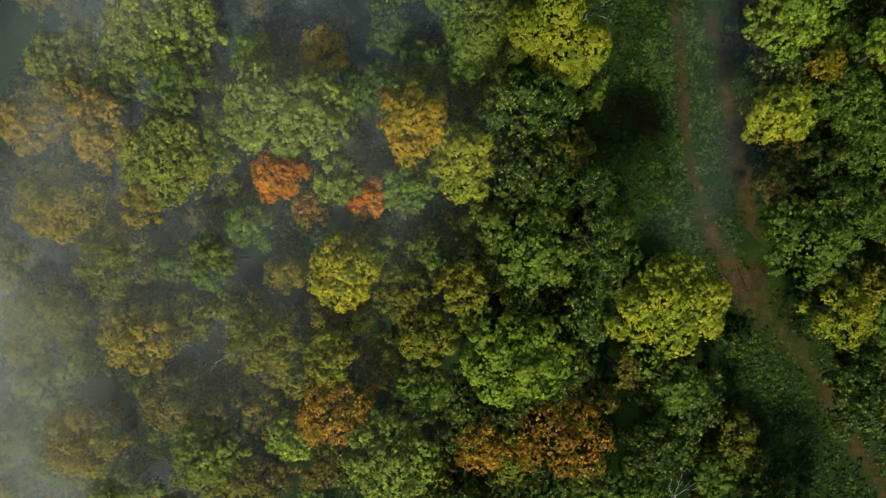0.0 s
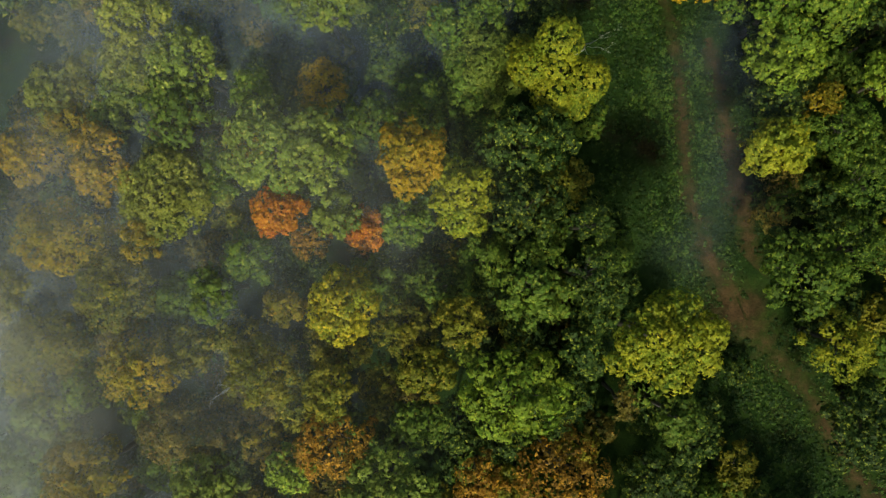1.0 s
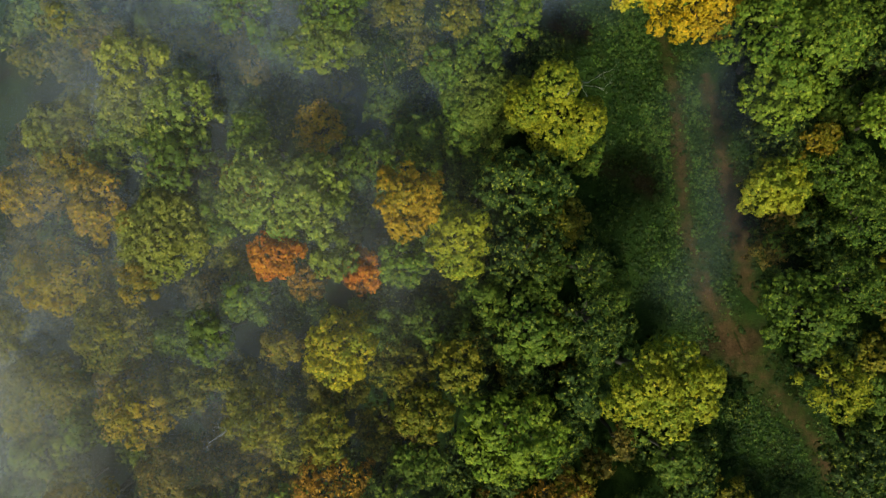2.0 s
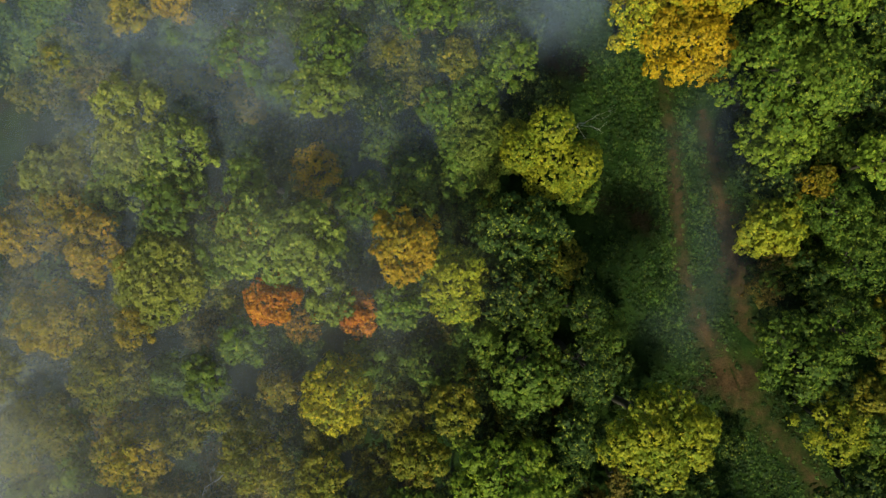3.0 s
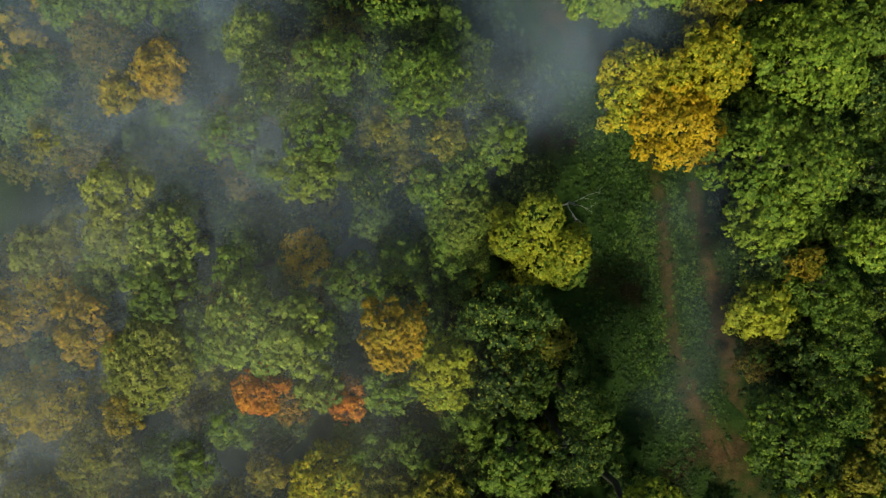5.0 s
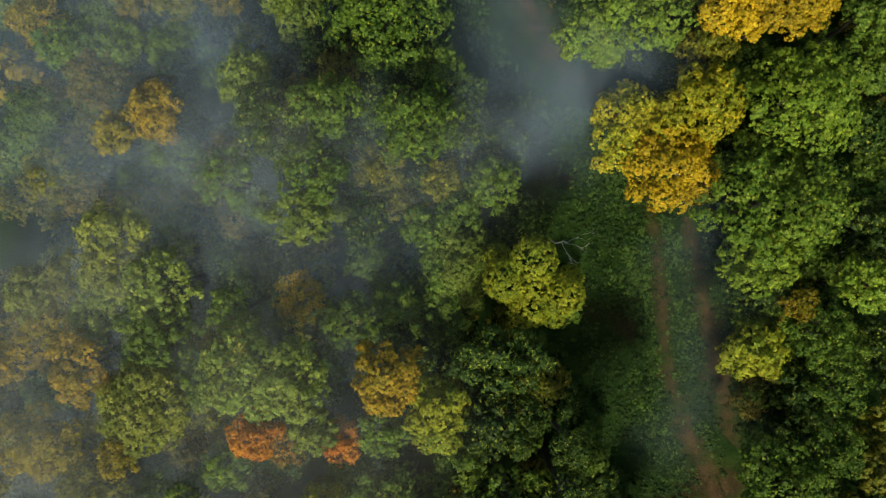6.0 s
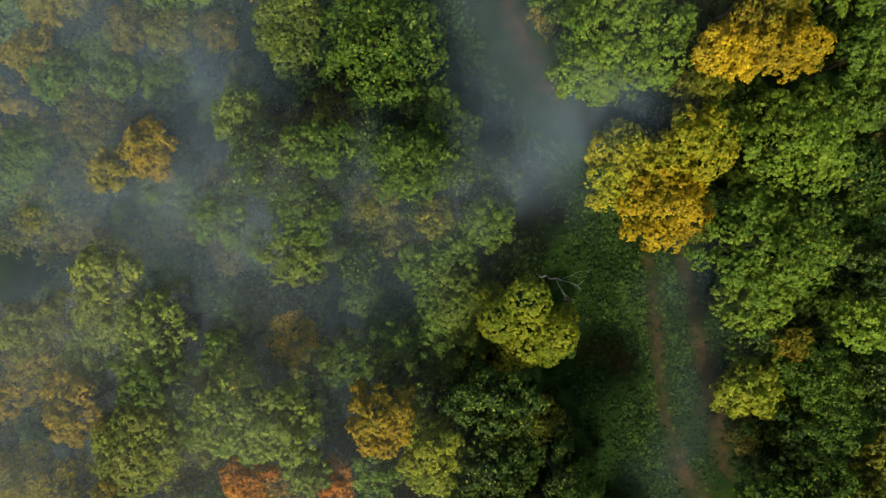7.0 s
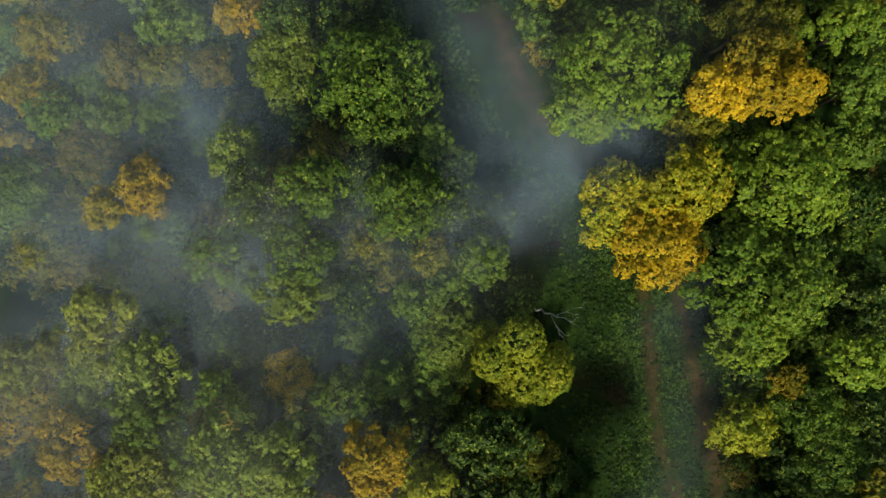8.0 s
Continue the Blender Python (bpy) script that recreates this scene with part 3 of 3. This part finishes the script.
crown_tree(-6.1, 0.0, 10.6, 2.4, 2.7, GREEN, "plain")
crown_tree(-5.2, -9.9, 10.1, 2.5, 3.0, OLIVE, "loose")
crown_tree(3.7, 2.0, 11.6, 2.7, 2.4, GREEN, "plain")
crown_tree(4.8, -1.5, 9.6, 2.5, 2.8, DEEP, "plain")
crown_tree(-11.2, -19.5, 9.6, 3.0, 2.5, BROWN, "sparse")
crown_tree(20.1, -18.2, 8.2, 4.2, 3.1, DEEP, "plain")
crown_tree(10.4, -10.0, 9.6, 2.8, 3.3, DEEP, "plain")
crown_tree(-19.3, 9.1, 12.6, 2.4, 3.1, GREEN, "plain")
crown_tree(-37.1, -15.7, 10.6, 2.4, 2.7, GREEN, "plain")
crown_tree(-38.4, -1.5, 9.6, 2.8, 3.3, OLIVE, "loose")
crown_tree(1.8, 14.6, 9.6, 3.3, 2.8, GREEN, "plain")
crown_tree(-6.2, 14.2, 9.6, 3.3, 3.3, GREEN, "plain")
crown_tree(24.2, 33.1, 14.2, 4.3, 3.3, TURNING, "fine")
crown_tree(21.2, 31.0, 12.2, 2.7, 2.7, TURNING, "fine")
crown_tree(18.0, 31.4, 12.4, 3.0, 4.7, TURNING, "fine")
crown_tree(21.7, 27.7, 13.8, 4.2, 4.3, GOLD, "fine")
crown_tree(32.1, 33.0, 16.4, 6.0, 4.9, BRIGHT, "oak")
crown_tree(30.0, 24.2, 17.1, 6.8, 5.2, MEADOW, "oak")
crown_tree(18.6, 42.4, 15.2, 6.3, 6.0, MEADOW, "oak")
crown_tree(30.4, 40.3, 16.9, 4.0, 2.8, GOLD, "fine")
crown_tree(26.3, 40.4, 15.2, 3.3, 2.8, GOLD, "fine")
crown_tree(29.6, 43.3, 15.6, 4.0, 2.2, AMBER, "loose")
crown_tree(-2.9, 42.0, 13.6, 6.5, 5.8, MOSS, "oak")
crown_tree(-0.1, 31.5, 14.8, 4.4, 3.6, MOSS, "oak")
crown_tree(-7.6, 32.7, 14.6, 3.8, 2.8, MOSS, "oak")
crown_tree(-8.8, 27.1, 14.6, 3.4, 3.2, MOSS, "oak")
crown_tree(-9.9, 23.3, 13.8, 3.7, 2.3, PALE, "oak")
crown_tree(-16.6, 27.1, 12.8, 2.9, 3.2, MOSS, "oak")
crown_tree(-13.2, 31.6, 13.2, 3.2, 3.8, DEEP, "oak")
crown_tree(-15.5, 35.9, 10.1, 2.9, 3.4, PALE, "plain")
crown_tree(-11.6, 44.7, 9.6, 3.3, 4.5, PALE, "fine")
crown_tree(-23.5, 33.0, 10.9, 2.6, 3.0, OCHRE, "fine")
crown_tree(-27.4, 31.2, 9.6, 2.0, 2.5, AMBER, "plain")
crown_tree(-23.1, 29.2, 8.6, 3.4, 2.8, GREEN, "plain")
crown_tree(-31.0, 37.2, 6.3, 3.6, 3.5, BROWN, "loose")
crown_tree(-36.7, 42.9, 6.1, 3.4, 3.2, AMBER, "loose")
crown_tree(-35.3, 47.8, 5.6, 3.5, 2.9, AMBER, "loose")
crown_tree(-18.7, 44.8, 6.6, 2.1, 2.3, BROWN, "loose")
crown_tree(-23.1, 44.9, 6.6, 2.8, 2.6, OLIVE, "loose")
crown_tree(-27.1, 45.1, 6.6, 2.6, 3.0, BROWN, "loose")
crown_tree(-28.7, 40.5, 5.9, 2.7, 2.7, GREEN, "plain")
crown_tree(-23.5, 40.3, 5.6, 3.6, 3.0, GREEN, "plain")
crown_tree(-33.9, 27.6, 9.1, 3.2, 2.9, OLIVE, "loose")
crown_tree(2.0, 26.9, 10.2, 1.9, 2.0, OLIVE, "loose")
crown_tree(-3.7, 28.3, 8.6, 2.8, 2.5, OLIVE, "loose")
crown_tree(6.6, 26.6, 11.8, 2.9, 2.4, GREEN, "plain")
crown_tree(-25.6, 22.3, 14.0, 3.7, 2.8, SAGE, "oak")
crown_tree(-21.0, 18.0, 16.0, 3.3, 3.1, PALE, "oak")
crown_tree(-27.7, 17.6, 10.6, 3.0, 2.6, PALE, "plain")
crown_tree(-4.7, 19.7, 7.6, 2.6, 2.2, GREEN, "plain")
crown_tree(-11.2, 15.6, 9.4, 2.0, 2.2, OLIVE, "sparse")
crown_tree(12.6, 47.2, 3.0, 1.9, 2.3, AMBER, "sparse")
crown_tree(39.1, 17.6, 12.6, 3.4, 2.6, BRIGHT, "plain")
crown_tree(39.5, 37.0, 10.6, 3.6, 3.2, GREEN, "oak")
crown_tree(40.4, 22.5, 10.6, 3.4, 3.3, DEEP, "oak")
crown_tree(33.4, 15.9, 10.9, 1.9, 1.9, AMBER, "sparse")
crown_tree(36.9, 14.1, 8.6, 3.4, 2.8, DEEP, "oak")
crown_tree(30.8, 16.9, 9.6, 3.3, 2.5, DEEP, "plain")
crown_tree(40.1, 41.7, 11.6, 2.7, 2.7, GREEN, "plain")
crown_tree(29.5, 46.8, 12.6, 3.7, 2.4, OLIVE, "loose")
crown_tree(38.7, 46.8, 12.6, 3.5, 2.6, BRIGHT, "plain")
crown_tree(-36.5, 33.5, 6.6, 3.2, 3.2, GREEN, "plain")
crown_tree(-34.0, 40.5, 6.1, 3.5, 2.6, GREEN, "plain")
crown_tree(-22.6, 48.9, 6.6, 4.1, 2.9, GREEN, "plain")
crown_tree(-15.5, 49.1, 8.6, 2.8, 2.2, OCHRE, "plain")
crown_tree(-11.2, 48.3, 9.6, 3.3, 1.6, DEEP, "plain")
crown_tree(-33.8, 14.4, 9.6, 3.3, 3.6, AMBER, "loose")
crown_tree(-29.0, 14.4, 9.6, 3.0, 2.8, PALE, "plain")
crown_tree(-1.9, 25.5, 6.6, 3.5, 2.6, OLIVE, "loose")
crown_tree(-7.2, 13.3, 6.6, 3.5, 2.3, BROWN, "sparse")
crown_tree(-1.8, 16.8, 8.6, 2.8, 2.8, GREEN, "plain")
crown_tree(2.4, 17.9, 9.6, 3.3, 3.3, GREEN, "plain")
crown_tree(-23.8, 21.9, 7.6, 3.4, 2.6, PALE, "plain")
crown_tree(-14.5, 19.2, 7.6, 4.0, 2.9, DEEP, "plain")
crown_tree(-31.6, 26.1, 7.6, 3.1, 2.6, BROWN, "loose")
crown_tree(37.9, 11.8, 9.6, 3.3, 2.8, GREEN, "sparse")
crown_tree(24.9, 38.3, 11.6, 3.2, 2.1, OLIVE, "loose")
crown_tree(15.7, 39.6, 11.6, 3.5, 2.8, BRIGHT, "plain")

crown_tree(16.0, -0.6, 7.6, 2.4, 2.2, DEEP, "plain")
crown_tree(-15.0, 13.4, 8.4, 2.2, 2.0, GREEN, "plain")
crown_tree(-31.0, 43.4, 4.4, 3.0, 2.8, GREEN, "plain")
crown_tree(-26.6, 36.6, 4.0, 2.6, 2.4, BROWN, "loose")
crown_tree(-19.8, 38.6, 3.6, 2.8, 2.6, GREEN, "plain")
crown_tree(-16.6, 40.6, 4.6, 2.4, 2.6, OLIVE, "loose")
crown_tree(-31.6, 31.8, 5.4, 2.6, 2.4, OLIVE, "loose")

dead_tree(12.3, 21.6, 10.5, 2.6, -0.3, 5)
dead_tree(-16.6, -8.8, 20.0, 2.0, 2.9, 8)
dead_tree(21.2, -23.9, 10.0, 2.8, 1.5, 11)


# ---- low growth ----
def small_tree(colour, word, seed, top, radius):
    rng = np.random.default_rng(seed)
    tree = new("understory_tree")
    lobes = crown_lobes(rng, top, radius, radius, min(top * 0.7, radius * 1.8), 8)
    v, f = tube(bent(rng, (0, 0, 0), (0, 0, top * 0.75), 4, 0.1), np.linspace(0.11, 0.04, 5), 6)
    part("trunk", mesh_from("trunk", v, 4, f, BARK), tree)
    part("crown", crown_mesh("crown", lobes, colour, rng, 0.42, 16, 0.75, 0.29, 0.1), tree)
    return tagged(tree, "small understory tree with %s leaves in shade" % word, "tree", "understory trees")


def wood_place(rng, x0, x1, y0, y1):
    return rng.uniform(x0, x1), rng.uniform(y0, y1)


# openings in the canopy: x, y, half width, half length
CLEARINGS = [(-41, 21, 7, 4.5), (13.8, 20.5, 4, 4), (11.5, 27.5, 3.5, 3.5), (12.6, 12.2, 3, 3.5)]
GAPS = CLEARINGS + [(-14, 20.5, 10, 3), (-3, 21, 4, 3), (-20.5, 36, 4, 4), (-19, -14, 2.5, 3), (1, -20, 3, 3), (17, -14, 3, 2.5), (-27, 44, 14, 13), (-36, 30, 4, 4)]


def in_gap(x, y, gaps):
    return any(((x - a) / w) ** 2 + ((y - b) / l) ** 2 < 1 for a, b, w, l in gaps)


def build_understory():
    rng = np.random.default_rng(77)
    kinds = [(DEEP[0], "dark green", 5.5, 2.3), (GREEN[0], "green", 6.5, 2.6), (OLIVE[0], "olive", 5.0, 2.2), (BROWN[0], "brown", 4.2, 1.8),
             (DEEP[0], "dark green", 7.5, 2.8)]
    first = [small_tree(c, w, 300 + i, t, r) for i, (c, w, t, r) in enumerate(kinds)]
    used, placed = set(), []
    feet = [(x + dx, y + dy) for x, y, _ in MAIN_TREES if 1.5 < off_track(x, y) < 14 for dx, dy in ((-1.3, -0.2), (0.6, -1.5)) if off_track(x + dx, y + dy) > 1.6]
    for _ in range(9000):
        if len(placed) >= 330:
            break
        x, y = feet.pop() if feet else wood_place(rng, -40, 46, -30, 58)
        off = off_track(x, y)
        open_strip = 6.1 if -1 < y < 22 else 5.0 if 33 < y < 47 else 1.6
        if -9.5 < off < open_strip or in_gap(x, y, CLEARINGS[1:]) or np.min(((RUT_LINE - (x, y)) ** 2).sum(1)) < 5.5 or any((x - a) ** 2 + (y - b) ** 2 < 3.2 for a, b in placed):
            continue
        placed.append((x, y))
        k = int(rng.integers(len(first))) if not -15 < off < 14 else int(rng.choice([0, 1, 4, 0]))
        m = pose(x, y, ground_height(x, y) - 0.1, 0, 0, rng.uniform(0, 360))
        if k in used:
            copy_thing(first[k], m)
        else:
            used.add(k)
            first[k].matrix_basis = m


build_understory()


def build_middle_storey():
    """Younger trees that fill the gaps between the tall ones."""
    rng = np.random.default_rng(41)
    kinds = [(OLIVE, 9.5, 2.7), (AMBER, 8.5, 2.4), (GREEN, 10.0, 2.8), (BROWN, 8.0, 2.3), (PALE, 9.0, 2.6), (DEEP, 9.5, 2.8), (GREEN, 8.0, 2.4)]
    first = []
    for i, (colour, top, r) in enumerate(kinds):
        crng = np.random.default_rng(700 + i)
        tree = new("young_tree")
        lobes = crown_lobes(crng, top, r, r * crng.uniform(0.8, 1.2), r * 1.6, 15, 0.78)
        v, f = tube(bent(crng, (0, 0, 0), (0, 0, top * 0.8), 4, 0.1), np.linspace(0.14, 0.05, 5), 6)
        part("trunk", mesh_from("trunk", v, 4, f, BARK), tree)
        part("crown", crown_mesh("crown", lobes, colour[0], crng, 0.31, 14, 0.95, 0.22, 0.15), tree)
        first.append(tagged(tree, "young tree with %s autumn leaves below taller crowns" % colour[1], "tree", "young trees"))
    used, placed = set(), []
    for _ in range(6000):
        x, y = wood_place(rng, -44, 44, -24, 56)
        off = off_track(x, y)
        if -10.5 < off < 4.5 or in_gap(x, y, GAPS) or any(math.hypot(x - a, y - b) < r * 0.66 + (1.3 if x < -10 else 1.7) for a, b, r in MAIN_TREES) or any(math.hypot(x - a, y - b) < 3.1 for a, b in placed):
            continue
        placed.append((x, y))
        k = int(rng.choice([0, 1, 3, 4, 0, 2]) if x < -14 else rng.choice([2, 5, 6, 0, 5]))
        m = pose(x, y, ground_height(x, y) - 0.1, 0, 0, rng.uniform(0, 360))
        if k in used:
            copy_thing(first[k], m)
        else:
            used.add(k)
            first[k].matrix_basis = m


build_middle_storey()


def build_herbs():
    """Brambles, nettles and grass along the open strip beside the track: domed tufts of every size."""
    rng = np.random.default_rng(9)
    for name, material, label, count, blade, reach, widest in (("undergrowth", HERB, "dark green nettles and brambles beside the track", 11000, 0.145, 5.2, 0.38),
                                                               ("grass", GRASS, "patchy green grass and herbs along the forest track", 6500, 0.16, 2.9, 0.3)):
        centre, spread = [], []
        while len(centre) < count:
            i = int(rng.integers(len(TRACK_LINE)))
            p = TRACK_LINE[i] + rng.normal(0, reach, 2)
            bare = (2.6 if 34 < p[1] < 44 or -15 < p[1] < 2 else 1.7) * rng.uniform() ** 0.6
            if 35 < p[1] < 52 and -3.5 - 2.5 * rng.uniform() < off_track(p[0], p[1]) < 2.5:
                continue
            if not (-32 < p[1] < 64) or abs(off_track(p[0], p[1])) < bare or np.min(((RUT_LINE - p) ** 2).sum(1)) < 2.6 * rng.uniform():
                continue
            if name == "grass" and p[1] < 8 and rng.uniform() < 0.6:
                continue
            if noise.noise((p[0] * 0.17, p[1] * 0.17, blade * 40)) + 0.5 * noise.noise((p[0] * 0.6, p[1] * 0.6, 2.0)) + rng.normal(0, 0.1) < (-0.55 if material is HERB else -0.05):
                continue
            centre.append((p[0], p[1], ground_height(p[0], p[1])))
            spread.append(0.12 + (widest - 0.12) * rng.uniform() ** 2.2)
        c, r = np.array(centre), np.array(spread)
        many = np.maximum(2, np.round(24 * (r / 0.5) ** 1.7).astype(int))
        c, r = np.repeat(c, many, 0), np.repeat(r, many)[:, None]
        d = unit(rng.normal(size=c.shape) + (0, 0, 0.2))
        d[:, 2] = np.abs(d[:, 2])
        face = unit(d * 0.7 + (0, 0, 0.6) + rng.normal(0, 0.25, c.shape))
        v = rosettes(rng, c + d * r * (1, 1, 0.8) * rng.uniform(0.6, 1.1, (len(c), 1)), face, blade, 4)
        tagged(new(name, mesh_from(name, v, 3, np.arange(len(v)), material)), label, "undergrowth", kind="stuff")


build_herbs()


# ---- the wood goes on all round ----
def build_margin():
    rng = np.random.default_rng(21)
    first = []
    for i, (colour, r, top) in enumerate(((GREEN, 4.2, 15), (OLIVE, 3.8, 14), (AMBER, 3.6, 13), (DEEP, 4.6, 16), (RUST, 3.4, 13), (PALE, 4.0, 15))):
        crng = np.random.default_rng(500 + i)
        tree = new("broadleaf_tree")
        lobes = crown_lobes(crng, top, r, r, r * 1.8, 10)
        v, f = tube(bent(crng, (0, 0, 0), (0, 0, top * 0.75), 4, 0.15), np.linspace(0.3, 0.1, 5), 6)
        part("trunk", mesh_from("trunk", v, 4, f, BARK), tree)
        part("crown", crown_mesh("crown", lobes, colour[0], crng, 0.7, 22, 0.75, 0.48, 0.04), tree)
        first.append(tagged(tree, "leafy tree with %s autumn leaves in the surrounding wood" % colour[1], "tree", "trees of the wood"))
    used, placed = set(), []
    for _ in range(4000):
        if len(placed) >= 104:
            break
        x, y = wood_place(rng, -75, 75, -60, 90)
        inside = -41 < x < 43 and -26 < y < 56
        if inside or in_gap(x, y, CLEARINGS) or -10 < off_track(x, y) < 5 or any((x - a) ** 2 + (y - b) ** 2 < 36 for a, b in placed):
            continue
        placed.append((x, y))
        k = int(rng.integers(len(first)))
        m = pose(x, y, ground_height(x, y) - 0.1, 0, 0, rng.uniform(0, 360))
        if k in used:
            copy_thing(first[k], m)
        else:
            used.add(k)
            first[k].matrix_basis = m


build_margin()
